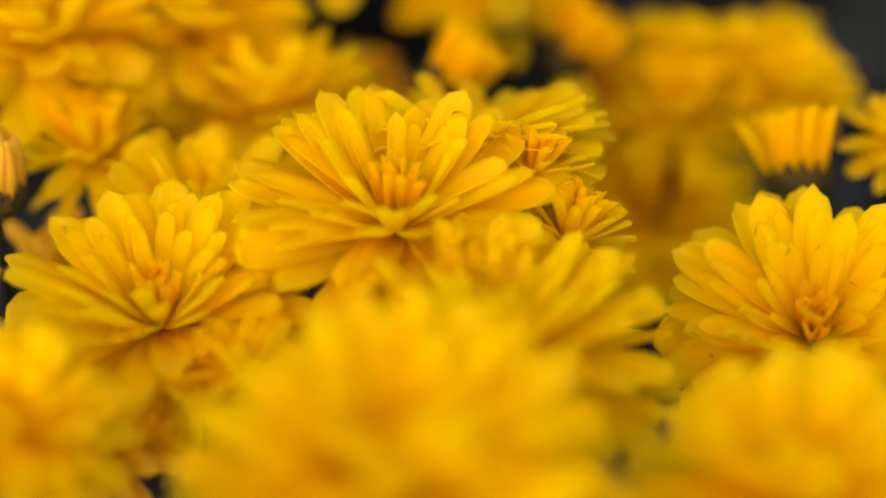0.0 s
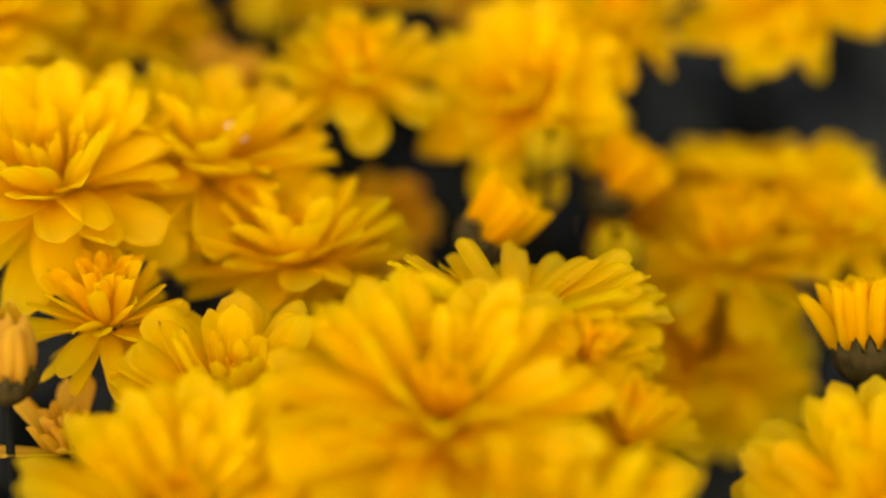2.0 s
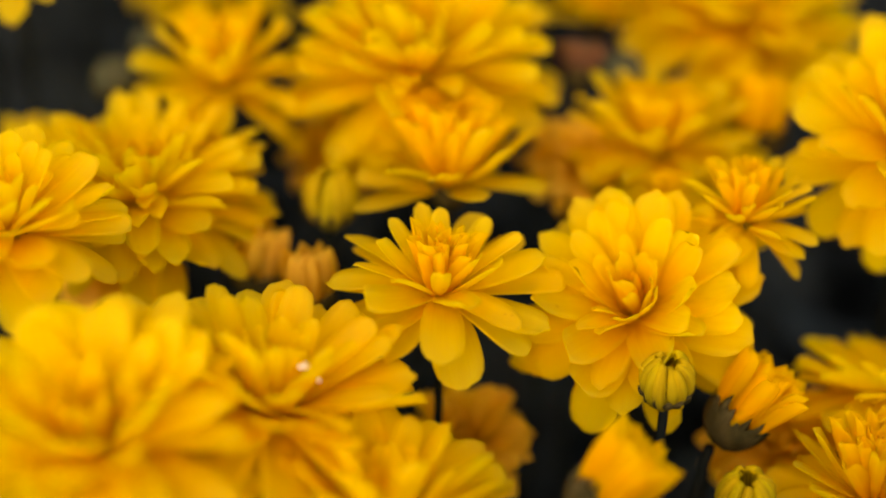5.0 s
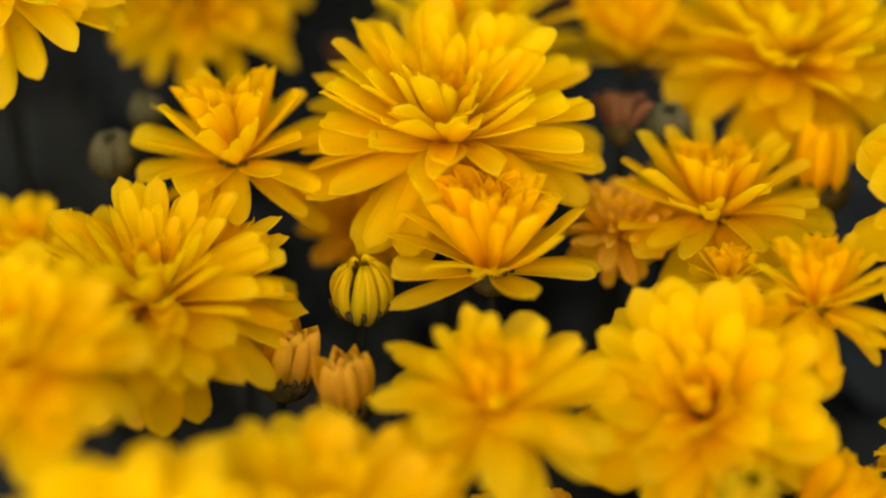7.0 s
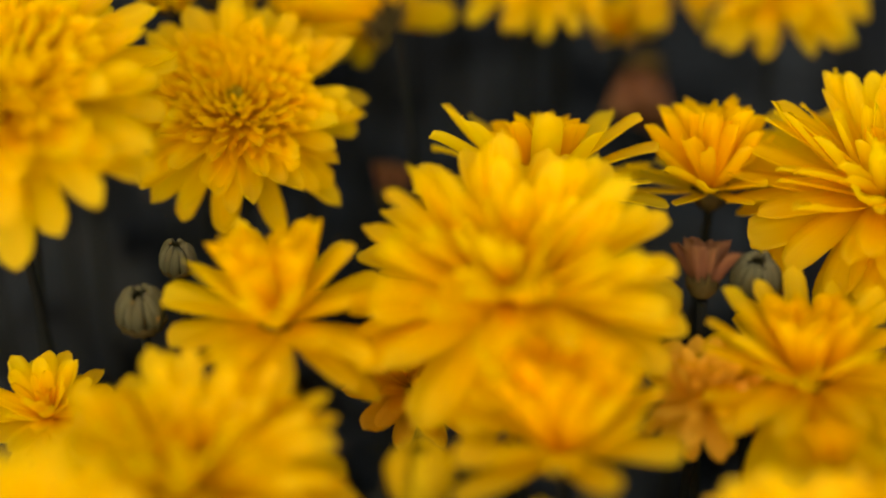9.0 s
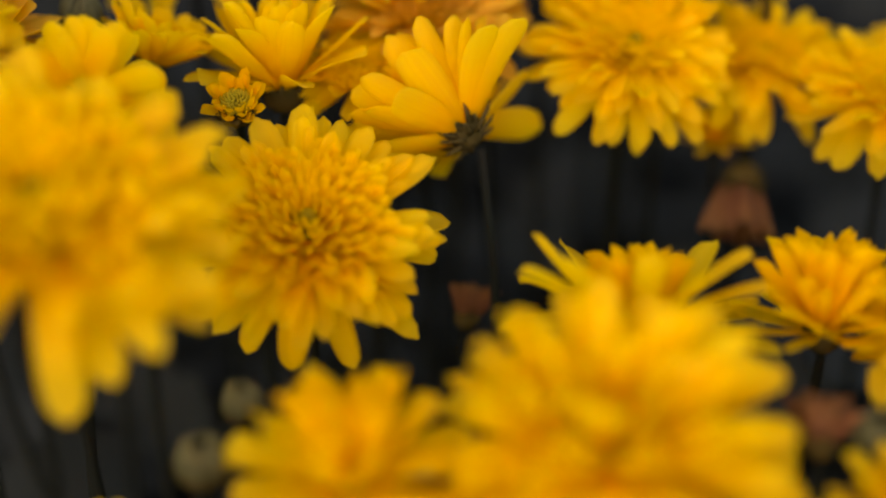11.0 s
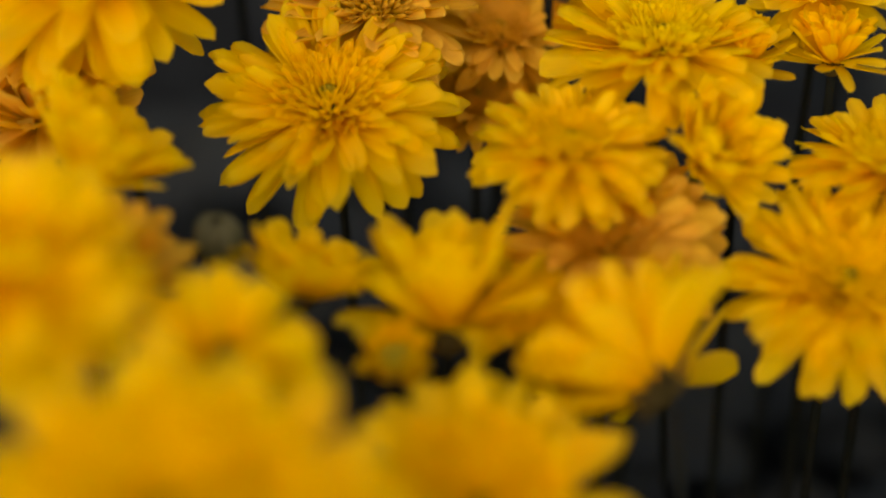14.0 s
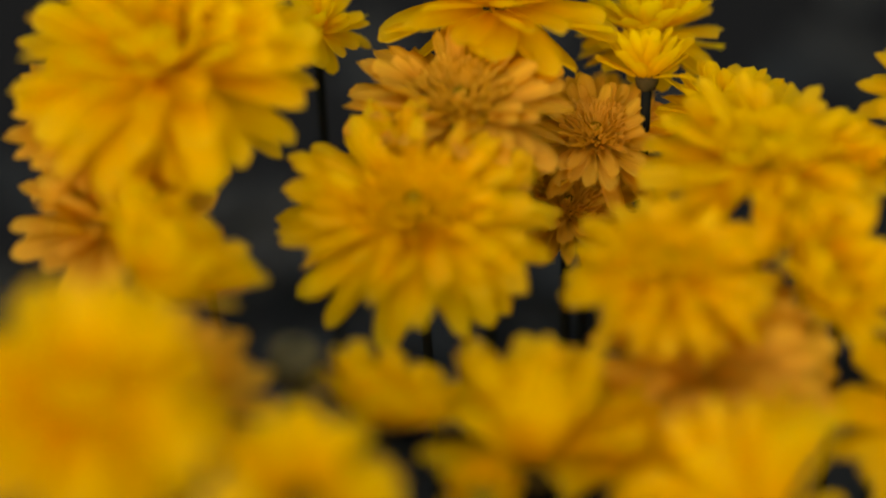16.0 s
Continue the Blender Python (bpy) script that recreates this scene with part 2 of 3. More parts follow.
def disc_mesh(seed, count, mat):
    """A dome of tightly packed small florets, radius 1."""
    rnd = random.Random(seed)
    bm = bmesh.new()
    for i in range(count):
        q = math.sqrt((i + 0.5) / count)
        a = i * 2.39996
        place = Matrix.Translation((q * math.cos(a), q * math.sin(a), 0.42 * (1 - q * q)))
        tilt = Matrix.Rotation(a, 4, "Z") @ Matrix.Rotation(q * 0.6, 4, "Y")
        size = 0.95 / math.sqrt(count) * rnd.uniform(0.85, 1.15) * (0.75 + 0.5 * q)
        bmesh.ops.create_cone(bm, cap_ends=True, segments=6, radius1=size * 0.75, radius2=size, depth=0.42, matrix=place @ tilt)
    return finished("disc", bm, mat)


def tuft_mesh(seed, count, mat):
    """The packed short petals in the middle of an open bloom of radius 1, joined, shorter and steeper towards the centre."""
    rnd = random.Random(seed)
    verts, faces, uvs, mats = [], [], [], [petal_mesh("floret", 0.23, c, 0.9, 2.6, 0.0, mat, seed + i) for i, c in enumerate((30, 45, 18))]
    for i in range(count):
        s = (i + 0.5) / count
        q = math.sqrt(1 - s)
        long = (0.20 + 0.29 * q) * rnd.uniform(0.88, 1.1)
        m = (Matrix.Rotation(i * 2.39996 + rnd.uniform(-0.12, 0.12), 4, "Z") @ Matrix.Translation((0, 0.03 + 0.40 * q, 0.13 * (1 - q * q)))
             @ Matrix.Rotation(radians(74 - 52 * q + rnd.gauss(0, 4)), 4, "X") @ Matrix.Rotation(radians(rnd.gauss(0, 10)), 4, "Y")
             @ Matrix.Diagonal((long * 1.1, long, long, 1)))
        src = rnd.choice(mats)
        first = len(verts)
        verts += [tuple(m @ v.co) for v in src.vertices]
        for face in src.polygons:
            faces.append(tuple(first + k for k in face.vertices))
            uvs += [tuple(src.uv_layers[0].data[k].uv) for k in face.loop_indices]
    for src in mats:
        bpy.data.meshes.remove(src)
    me = bpy.data.meshes.new("inner_tuft")
    me.from_pydata(verts, [], faces)
    layer = me.uv_layers.new(name="UVMap")
    for k, uv in enumerate(uvs):
        layer.data[k].uv = uv
    me.shade_smooth()
    me.materials.append(mat)
    return me


TUFT_MESH = [tuft_mesh(500 + i, 280, YELLOW) for i in range(2)]
TUFT_DULL = tuft_mesh(520, 240, SHADE_DULLED)
CALYX_MESH = [calyx_mesh(i, CALYX) for i in range(3)]
BRACT = bract_mesh(CALYX)
DISC_MESH = [disc_mesh(i, 70, FLORET) for i in range(2)]


def tube(name, path, radii, mat, sides=8):
    """A tapered stalk along a path."""
    verts, faces = [], []
    for i, (p, r) in enumerate(zip(path, radii)):
        ahead = (path[min(i + 1, len(path) - 1)] - path[max(i - 1, 0)]).normalized()
        a = ahead.orthogonal().normalized()
        b = ahead.cross(a)
        for k in range(sides):
            g = math.tau * k / sides
            ridge = 1 + 0.12 * (k % 2)
            verts.append(p + (a * math.cos(g) + b * math.sin(g)) * r * ridge)
    for i in range(len(path) - 1):
        for k in range(sides):
            n = (k + 1) % sides
            faces.append((i * sides + k, i * sides + n, (i + 1) * sides + n, (i + 1) * sides + k))
    faces += [tuple(range(sides))[::-1], tuple(range((len(path) - 1) * sides, len(path) * sides))]
    me = bpy.data.meshes.new(name)
    me.from_pydata([tuple(v) for v in verts], [], faces)
    me.shade_smooth()
    me.materials.append(mat)
    return me


def flower_base(name, at, facing, seed, label, category, group, start, thick):
    """An empty at the flower head, its axis along facing, and the stem under it down to the soil."""
    ob = new(name)
    ob.empty_display_size = 0.01
    turn = Vector(facing).to_track_quat("Z", "Y").to_matrix().to_4x4()
    ob.matrix_world = Matrix.Translation(at) @ turn @ Matrix.Rotation(random.Random(seed).uniform(0, 6.28), 4, "Z")
    tagged(ob, label, category, group)
    rnd = random.Random(seed * 7 + 1)
    axis = Vector(facing).normalized()
    head = Vector(at) - axis * start
    foot = Vector((at[0] * 0.9 + axis.x * 0.03 + rnd.uniform(-0.012, 0.012), at[1] * 0.92 - axis.y * 0.02 + rnd.uniform(-0.012, 0.012), 0))
    foot.z = ground_height(foot.x, foot.y) - 0.004
    drop = (head - foot).length
    path = []
    for i in range(11):
        s = i / 10
        p = head.lerp(foot, s)
        pull = -axis * drop * 0.25 * s * (1 - s) ** 2 * 2
        path.append(p + pull)
    back = ob.matrix_world.inverted()
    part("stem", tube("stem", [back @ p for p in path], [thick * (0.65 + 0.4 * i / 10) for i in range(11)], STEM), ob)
    return ob


def put_petals(ob, petals, plan, r, seed):
    """plan: rows of (count, first elevation, last elevation, first length, last length, shape, base radius, base height, width),
    filled from outside to inside, each petal turned on by the golden angle."""
    rnd = random.Random(seed)
    turn = rnd.uniform(0, 6.28)
    few = 0.68 if r < 0.0125 and len(plan) > 5 else 1.0
    for count, e0, e1, l0, l1, shape, rad, high, wide in plan:
        count = max(4, round(count * few))
        for i in range(count):
            s = (i + 0.5) / count
            turn += 2.39996 + rnd.uniform(-0.16, 0.16)
            e = e0 + (e1 - e0) * s + rnd.gauss(0, 3.5)
            long = r * (l0 + (l1 - l0) * s) * rnd.uniform(0.92, 1.04)
            m = (Matrix.Rotation(turn, 4, "Z") @ Matrix.Translation((0, rad * r * (1 - 0.4 * s), high * r * (0.6 + 0.5 * s)))
                 @ Matrix.Rotation(radians(e), 4, "X") @ Matrix.Rotation(radians(rnd.gauss(0, 6)), 4, "Y")
                 @ Matrix.Diagonal((long * wide * rnd.uniform(0.86, 1.12), long, long, 1)))
            part("petal", rnd.choice(petals[shape]), ob, m)


GROUP = "chrysanthemums in the bed"


def words(r, facing, what):
    """A label from the size of a bloom, what it is and how it is held."""
    n = Vector(facing).normalized()
    size = "large" if r > 0.0235 else "small" if r < 0.0125 else "medium-sized"
    held = "turned on its side" if n.z < 0.62 else "leaning forward" if n.y < -0.2 else "leaning back" if n.y > 0.3 else "leaning aside" if abs(n.x) > 0.2 else "facing up"
    return f"{size} {what}, {held}"


def full(at, facing, r, seed, dome=1.0, more=1.0, heart=1.0, label="", shade_dulled=False):
    """A double bloom, fully open, with a tuft of curved petals in the middle."""
    ob = flower_base("chrysanthemum", at, facing, seed, label or words(r, facing, "yellow chrysanthemum dulled to ochre for shade" if shade_dulled else "fully open double yellow chrysanthemum"), "flower", GROUP, 0.20 * r, 0.0012)
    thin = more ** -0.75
    put_petals(ob, DULL if shade_dulled else PETALS, (
        (8, -38, -16, 0.86, 0.95, "flat", 0.10, -0.04, 1.05),
        (round(14 * more), -14, 0, 1.0, 1.0, "flat", 0.10, 0.00, 1.1 * thin ** 0.5),
        (round(14 * more), 2, 17 * dome, 1.0, 0.98, "flat", 0.09, 0.02, 1.0 * thin ** 0.6),
        (round(17 * more), 20 * dome, 35 * dome, 0.98, 0.93, "strap", 0.08, 0.04, 1.35 * thin ** 0.8),
        (round(17 * more), 37 * dome, 53 * dome, 0.90, 0.78, "strap", 0.08, 0.05, 1.25 * thin ** 0.8),
        (round(13 * more), 55 * dome, 68 * dome, 0.70 * heart, 0.57 * heart, "strap", 0.08, 0.07, 1.15 * thin),
        (round(9 * more), 70, 82, 0.47 * heart, 0.41 * heart, "quill", 0.07, 0.08, 1.05 * thin / heart ** 0.5),
        (6, 80, 92, 0.37 * heart, 0.32 * heart, "inner", 0.04, 0.09, 0.5)), r, seed)
    add_calyx(ob, Matrix.Diagonal((0.2 * r, 0.2 * r, 0.24 * r, 1)), seed)
    return ob


def pompon(at, facing, r, seed, fine=1.0, tuft=1.0, label="", shade_dulled=False):
    """An open bloom with many short inner petals round a greenish disc."""
    ob = flower_base("chrysanthemum", at, facing, seed, label or words(r, facing, "yellow chrysanthemum with packed florets, dulled for shade" if shade_dulled else "wide open yellow chrysanthemum with greenish disc"), "flower", GROUP, 0.20 * r, 0.0012)
    put_petals(ob, DULL if shade_dulled else PETALS, (
        (round(17 * fine ** 0.5), -16, -2, 1.0, 0.97, "flat", 0.10, 0.00, 0.86 / fine ** 0.3),
        (round(16 * fine), 0, 9, 0.98, 0.92, "strap", 0.11, 0.02, 1.25 / fine ** 0.4),
        (round(17 * fine), 10, 19, 0.88, 0.78, "strap", 0.12, 0.04, 1.2 / fine ** 0.5),
        (round(17 * fine), 20, 30, 0.74, 0.60, "strap", 0.12, 0.06, 1.2 / fine ** 0.5)), r, seed)
    middle = part("inner_tuft", (TUFT_DULL if shade_dulled else TUFT_MESH[seed % 2]), ob, Matrix.Translation((0, 0, 0.1 * r)) @ Matrix.Scale(r * min(tuft, 0.8), 4), "dense short inner petals")
    middle["kind"] = "stuff"
    part("disc", DISC_MESH[seed % 2], ob, Matrix.Translation((0, 0, (0.08 + 0.20 * min(tuft, 0.8)) * r)) @ Matrix.Diagonal((0.065 * r, 0.065 * r, 0.12 * r, 1)))["kind"] = "stuff"
    add_calyx(ob, Matrix.Diagonal((0.2 * r, 0.2 * r, 0.24 * r, 1)), seed)
    return ob


def cup(at, facing, r, seed, tall=0.9, wide=1.0, lift=0, label="", bracts=False, many=1.0):
    """A bloom that is still opening: a cup of upright petals over a few spread ones."""
    ob = flower_base("chrysanthemum", at, facing, seed, label or words(r, facing, "half-open yellow chrysanthemum with upright petals"), "flower", GROUP, 0.20 * r, 0.0012)
    put_petals(ob, PETALS, (
        (round(9 * many), lift, 16 + lift, 1.0, 0.96, "flat", 0.10, 0.00, 0.95 * wide),
        (round(13 * many), 22 + 0.8 * lift, 42 + 0.5 * lift, 0.96, 0.94, "strap", 0.11, 0.04, 1.15 * wide),
        (round(16 * many), 46 + 0.4 * lift, 62 + 0.2 * lift, tall, tall, "quill", 0.11, 0.06, 0.95 * wide),
        (round(15 * many), 64, 80, 0.95 * tall, 0.85 * tall, "quill", 0.12, 0.07, 0.9 * wide),
        (9, 80, 92, 0.8 * tall, 0.7 * tall, "inner", 0.08, 0.09, 0.6)), r, seed)
    wide_cup = 0.16 if bracts else 0.22
    add_calyx(ob, Matrix.Diagonal((wide_cup * r, wide_cup * r, (0.18 if bracts else 0.34) * r, 1)), seed, bracts)
    return ob


def spiky(at, facing, r, seed, tall=0.9, many=1.0, label=""):
    """A bloom of narrow finger-like petals, the outer ones drooping, the inner ones upright."""
    ob = flower_base("chrysanthemum", at, facing, seed, label or words(r, facing, "yellow chrysanthemum with narrow finger-like petals"), "flower", GROUP, 0.20 * r, 0.0012)
    put_petals(ob, PETALS, (
        (round(10 * many), -44, -14, 1.0, 0.96, "flat", 0.10, -0.02, 1.0),
        (round(13 * many), -8, 16, 1.02, 0.98, "flat", 0.10, 0.00, 0.95),
        (round(14 * many), 22, 46, 0.97, 0.94, "strap", 0.10, 0.03, 1.0),
        (round(16 * many), 50, 70, tall, 0.92 * tall, "quill", 0.11, 0.05, 0.75 / tall),
        (14, 72, 90, 0.86 * tall, 0.74 * tall, "quill", 0.10, 0.07, 0.7 / tall)), r, seed)
    add_calyx(ob, Matrix.Diagonal((0.2 * r, 0.2 * r, 0.3 * r, 1)), seed)
    return ob


def bowl(at, facing, r, seed, label=""):
    """A bowl of broad rising petals round a small cluster of narrow ones."""
    ob = flower_base("chrysanthemum", at, facing, seed, label or words(r, facing, "bowl-shaped yellow chrysanthemum with broad petals"), "flower", GROUP, 0.20 * r, 0.0012)
    put_petals(ob, PETALS, (
        (6, -48, -20, 0.92, 0.96, "flat", 0.10, -0.03, 1.1),
        (12, -14, 4, 1.0, 0.99, "flat", 0.10, 0.00, 1.2),
        (14, 8, 23, 1.0, 0.98, "flat", 0.10, 0.02, 1.2),
        (15, 26, 41, 0.99, 0.95, "flat", 0.10, 0.03, 1.12),
        (14, 45, 58, 0.90, 0.80, "strap", 0.10, 0.04, 1.45),
        (12, 66, 76, 0.66, 0.56, "strap", 0.09, 0.06, 1.2),
        (12, 76, 90, 0.50, 0.42, "quill", 0.08, 0.07, 0.9)), r, seed)
    add_calyx(ob, Matrix.Diagonal((0.2 * r, 0.2 * r, 0.24 * r, 1)), seed)
    return ob


def crown(at, facing, r, seed, label="", shade_dulled=False):
    """A half-open bloom: a smooth shallow cup of close overlapping petals with a fringed rim."""
    ob = flower_base("chrysanthemum", at, facing, seed, label or words(r, facing, "half-open chrysanthemum cup dulled to ochre for shade" if shade_dulled else "half-open yellow chrysanthemum cup with fringed rim"), "flower", GROUP, 0.20 * r, 0.0012)
    put_petals(ob, DULL if shade_dulled else PETALS, (
        (18, 32, 40, 1.0, 0.97, "strap", 0.16, 0.00, 1.5),
        (18, 42, 50, 0.98, 0.94, "strap", 0.16, 0.03, 1.4),
        (16, 54, 62, 0.84, 0.76, "strap", 0.16, 0.05, 1.3),
        (14, 66, 78, 0.62, 0.52, "quill", 0.14, 0.08, 1.1)), r, seed)
    part("inner_tuft", TUFT_DULL if shade_dulled else TUFT_MESH[seed % 2], ob, Matrix.Translation((0, 0, 0.22 * r)) @ Matrix.Scale(r * 0.6, 4), "dense short inner petals")["kind"] = "stuff"
    add_calyx(ob, Matrix.Diagonal((0.26 * r, 0.26 * r, 0.34 * r, 1)), seed)
    return ob


def open_bloom(at, facing, r, seed, label=""):
    """A flat bloom of broad outer petals round a small cluster of upright ones."""
    ob = flower_base("chrysanthemum", at, facing, seed, label or words(r, facing, "open yellow chrysanthemum with broad outer petals"), "flower", GROUP, 0.20 * r, 0.0012)
    put_petals(ob, PETALS, (
        (12, -10, 6, 1.0, 0.95, "flat", 0.10, 0.00, 1.2),
        (12, 8, 24, 0.97, 0.88, "flat", 0.10, 0.04, 1.15),
        (11, 34, 52, 0.80, 0.66, "strap", 0.10, 0.05, 1.2),
        (13, 60, 74, 0.62, 0.56, "quill", 0.12, 0.06, 0.95),
        (12, 76, 90, 0.56, 0.48, "quill", 0.10, 0.08, 0.95)), r, seed)
    add_calyx(ob, Matrix.Diagonal((0.2 * r, 0.2 * r, 0.24 * r, 1)), seed)
    return ob


def loose(at, facing, r, seed, label=""):
    """A bloom of few broad pointed petals standing apart from one another."""
    ob = flower_base("chrysanthemum", at, facing, seed, label or "yellow chrysanthemum of broad separate pointed petals", "flower", GROUP, 0.20 * r, 0.0012)
    put_petals(ob, PETALS, (
        (7, 10, 24, 1.0, 0.96, "flat", 0.10, 0.00, 1.0),
        (11, 32, 50, 1.0, 0.96, "strap", 0.11, 0.04, 1.45),
        (11, 54, 70, 1.0, 0.95, "flat", 0.12, 0.06, 0.9),
        (9, 72, 86, 0.92, 0.8, "strap", 0.10, 0.07, 1.3)), r, seed)
    add_calyx(ob, Matrix.Diagonal((0.22 * r, 0.22 * r, 0.34 * r, 1)), seed)
    return ob


def half(at, facing, r, seed, label=""):
    """A bud that has just burst: a tight brush of narrow petals in a green cup."""
    ob = flower_base("chrysanthemum", at, facing, seed, label or "bursting yellow chrysanthemum bud with narrow upright petals", "flower", GROUP, 0.42 * r, 0.0014)
    put_petals(ob, PETALS, (
        (9, 66, 75, 1.05, 1.0, "quill", 0.38, 0.02, 1.1),
        (12, 76, 84, 1.04, 0.98, "quill", 0.36, 0.04, 1.1),
        (13, 84, 94, 0.98, 0.9, "quill", 0.32, 0.06, 1.1),
        (8, 88, 98, 0.8, 0.74, "inner", 0.14, 0.08, 0.6)), r, seed)
    add_calyx(ob, Matrix.Translation((0, 0, 0.12 * r)) @ Matrix.Diagonal((0.46 * r, 0.46 * r, 0.62 * r, 1)), seed, True, 0.5)
    return ob


def closed(at, facing, r, seed, label="", shade_dulled=False):
    """A round head about to open: incurved petals wrapped over one another."""
    ob = flower_base("chrysanthemum_bud", at, facing, seed, label or ("swelling chrysanthemum bud of incurved petals, dulled for shade" if shade_dulled else "swelling yellow chrysanthemum bud of incurved petals"), "flower bud", "chrysanthemum buds", 0.4 * r, 0.0012)
    put_petals(ob, DULL if shade_dulled else PETALS, (
        (13, 66, 73, 1.5, 1.42, "inner", 0.44, 0.0, 0.85),
        (11, 76, 83, 1.42, 1.32, "inner", 0.36, 0.02, 0.85),
        (8, 86, 95, 1.25, 1.15, "inner", 0.22, 0.05, 0.8)), r, seed)
    add_calyx(ob, Matrix.Translation((0, 0, 0.12 * r)) @ Matrix.Diagonal((0.62 * r, 0.62 * r, 0.7 * r, 1)), seed, True, 0.5)
    return ob


def sparse(at, facing, r, seed, label="", shade_dulled=False):
    """A small bloom low in the bed: a ball of closed florets with a few long petals."""
    ob = flower_base("chrysanthemum", at, facing, seed, label or "small chrysanthemum with few petals and closed centre, dulled for shade", "flower", GROUP, 0.25 * r, 0.0014)
    put_petals(ob, DULL if shade_dulled else PETALS, (
        (8, 18, 40, 1.0, 0.95, "flat", 0.16, 0.02, 0.95),
        (9, 58, 70, 0.55, 0.5, "quill", 0.24, 0.05, 1.3),
        (10, 72, 84, 0.5, 0.46, "quill", 0.20, 0.08, 1.3),
        (7, 86, 98, 0.46, 0.4, "inner", 0.12, 0.1, 0.8)), r, seed)
    add_calyx(ob, Matrix.Diagonal((0.28 * r, 0.28 * r, 0.34 * r, 1)), seed)
    return ob


def faded(at, facing, r, seed, label=""):
    """A spent bloom: dry pinkish-brown petals closed like a brush."""
    ob = flower_base("chrysanthemum", at, facing, seed, label or "spent chrysanthemum with dry brownish petals", "flower", GROUP, 0.3 * r, 0.0014)
    put_petals(ob, OLD, (
        (9, 54, 66, 0.98, 0.94, "quill", 0.26, 0.05, 1.25),
        (9, 68, 80, 0.92, 0.86, "quill", 0.24, 0.06, 1.2),
        (6, 80, 90, 0.8, 0.7, "quill", 0.14, 0.08, 1.1)), r, seed)
    add_calyx(ob, Matrix.Translation((0, 0, 0.1 * r)) @ Matrix.Diagonal((0.34 * r, 0.34 * r, 0.5 * r, 1)), seed, True, 0.5)
    return ob


def bud_mesh(mat, seed):
    """One folded petal of a closed bud: a narrow lune of a ball of radius 1."""
    verts, faces, uvs = [], [], []
    for r in range(9):
        s = r / 8
        lat = radians(-70 + 136 * s)
        wide = 0.30 * math.cos(lat) ** 0.8 + 0.03
        for c in range(5):
            u = c / 2 - 1
            bulge = 0.94 + 0.15 * (1 - u * u) - 0.10 * s * s
            a = u * wide / max(math.cos(lat), 0.15) * 0.9
            a = max(-0.6, min(0.6, a))
            verts.append((bulge * math.cos(lat) * math.sin(a), bulge * math.cos(lat) * math.cos(a), bulge * math.sin(lat) * 1.08))
            uvs.append(((u + 1) / 2, s))
    for r in range(8):
        for c in range(4):
            a = r * 5 + c
            faces.append((a, a + 1, a + 6, a + 5))
    n = len(verts)
    inner = [(x * 0.86, y * 0.86, z * 0.86) for x, y, z in verts]
    rim = [i for i in range(5)] + [r * 5 + 4 for r in range(1, 9)] + [40 + c for c in (3, 2, 1, 0)] + [r * 5 for r in range(7, 0, -1)]
    back = [tuple(n + q for q in reversed(face)) for face in faces]
    walls = [(rim[i - 1], n + rim[i - 1], n + rim[i], rim[i]) for i in range(len(rim))]
    me = bpy.data.meshes.new("folded_petal")
    me.from_pydata(verts + inner, [], faces + back + walls)
    layer = me.uv_layers.new(name="UVMap")
    for loop in me.loops:
        layer.data[loop.index].uv = uvs[loop.vertex_index % n]
    me.shade_smooth()
    me.materials.append(mat)
    return me


FOLDED = {"yellow": bud_mesh(BUD_PETAL, 1), "green": bud_mesh(GREEN_BUD, 2)}


def bud(at, facing, r, seed, tone="yellow", label=""):
    """A closed round bud of folded petals in a green calyx."""
    ob = flower_base("chrysanthemum_bud", at, facing, seed, label or ("closed round greenish-yellow chrysanthemum bud" if tone == "yellow" else "small closed grey-green chrysanthemum bud"),
                     "flower bud", "chrysanthemum buds", 0.8 * r, 0.0012)
    rnd = random.Random(seed)
    for i in range(12):
        a = math.tau * i / 12 + rnd.uniform(-0.12, 0.12)
        size = r * rnd.uniform(0.92, 1.03)
        part("folded_petal", FOLDED[tone], ob, Matrix.Rotation(a, 4, "Z") @ Matrix.Rotation(radians(rnd.uniform(-9, 7)), 4, "X") @ Matrix.Rotation(radians(rnd.uniform(-6, 6)), 4, "Y")
             @ Matrix.Diagonal((size, size, size * rnd.uniform(0.9, 1.14), 1)))
    add_calyx(ob, Matrix.Translation((0, 0, -0.46 * r)) @ Matrix.Diagonal((1.04 * r, 1.04 * r, 0.85 * r, 1)), seed)
    return ob


def button(at, facing, r, seed, label=""):
    """A young head: a green disc in a low ring of short petals."""
    ob = flower_base("chrysanthemum_bud", at, facing, seed, label or "young chrysanthemum head with a green disc", "flower bud", "chrysanthemum buds", 0.5 * r, 0.0013)
    put_petals(ob, PETALS, ((13, 40, 54, 0.9, 0.84, "quill", 0.50, 0.0, 2.0), (13, 58, 70, 0.85, 0.75, "quill", 0.46, 0.1, 1.9)), r, seed)
    part("disc", DISC_MESH[seed % 2], ob, Matrix.Translation((0, 0, 0.3 * r)) @ Matrix.Diagonal((0.46 * r, 0.46 * r, 0.36 * r, 1)))["kind"] = "stuff"
    add_calyx(ob, Matrix.Translation((0, 0, 0.1 * r)) @ Matrix.Diagonal((0.72 * r, 0.72 * r, 0.8 * r, 1)), seed)
    return ob


# ---- the flowers, from the front of the bed to its back ----
full((0.0361, -0.2009, -0.0197), (-0.01, -0.11, 0.99), 0.0308, 1, more=1.5)
full((0.0516, -0.1494, -0.0306), (-0.01, 0.07, 1.00), 0.0282, 2, more=1.5)
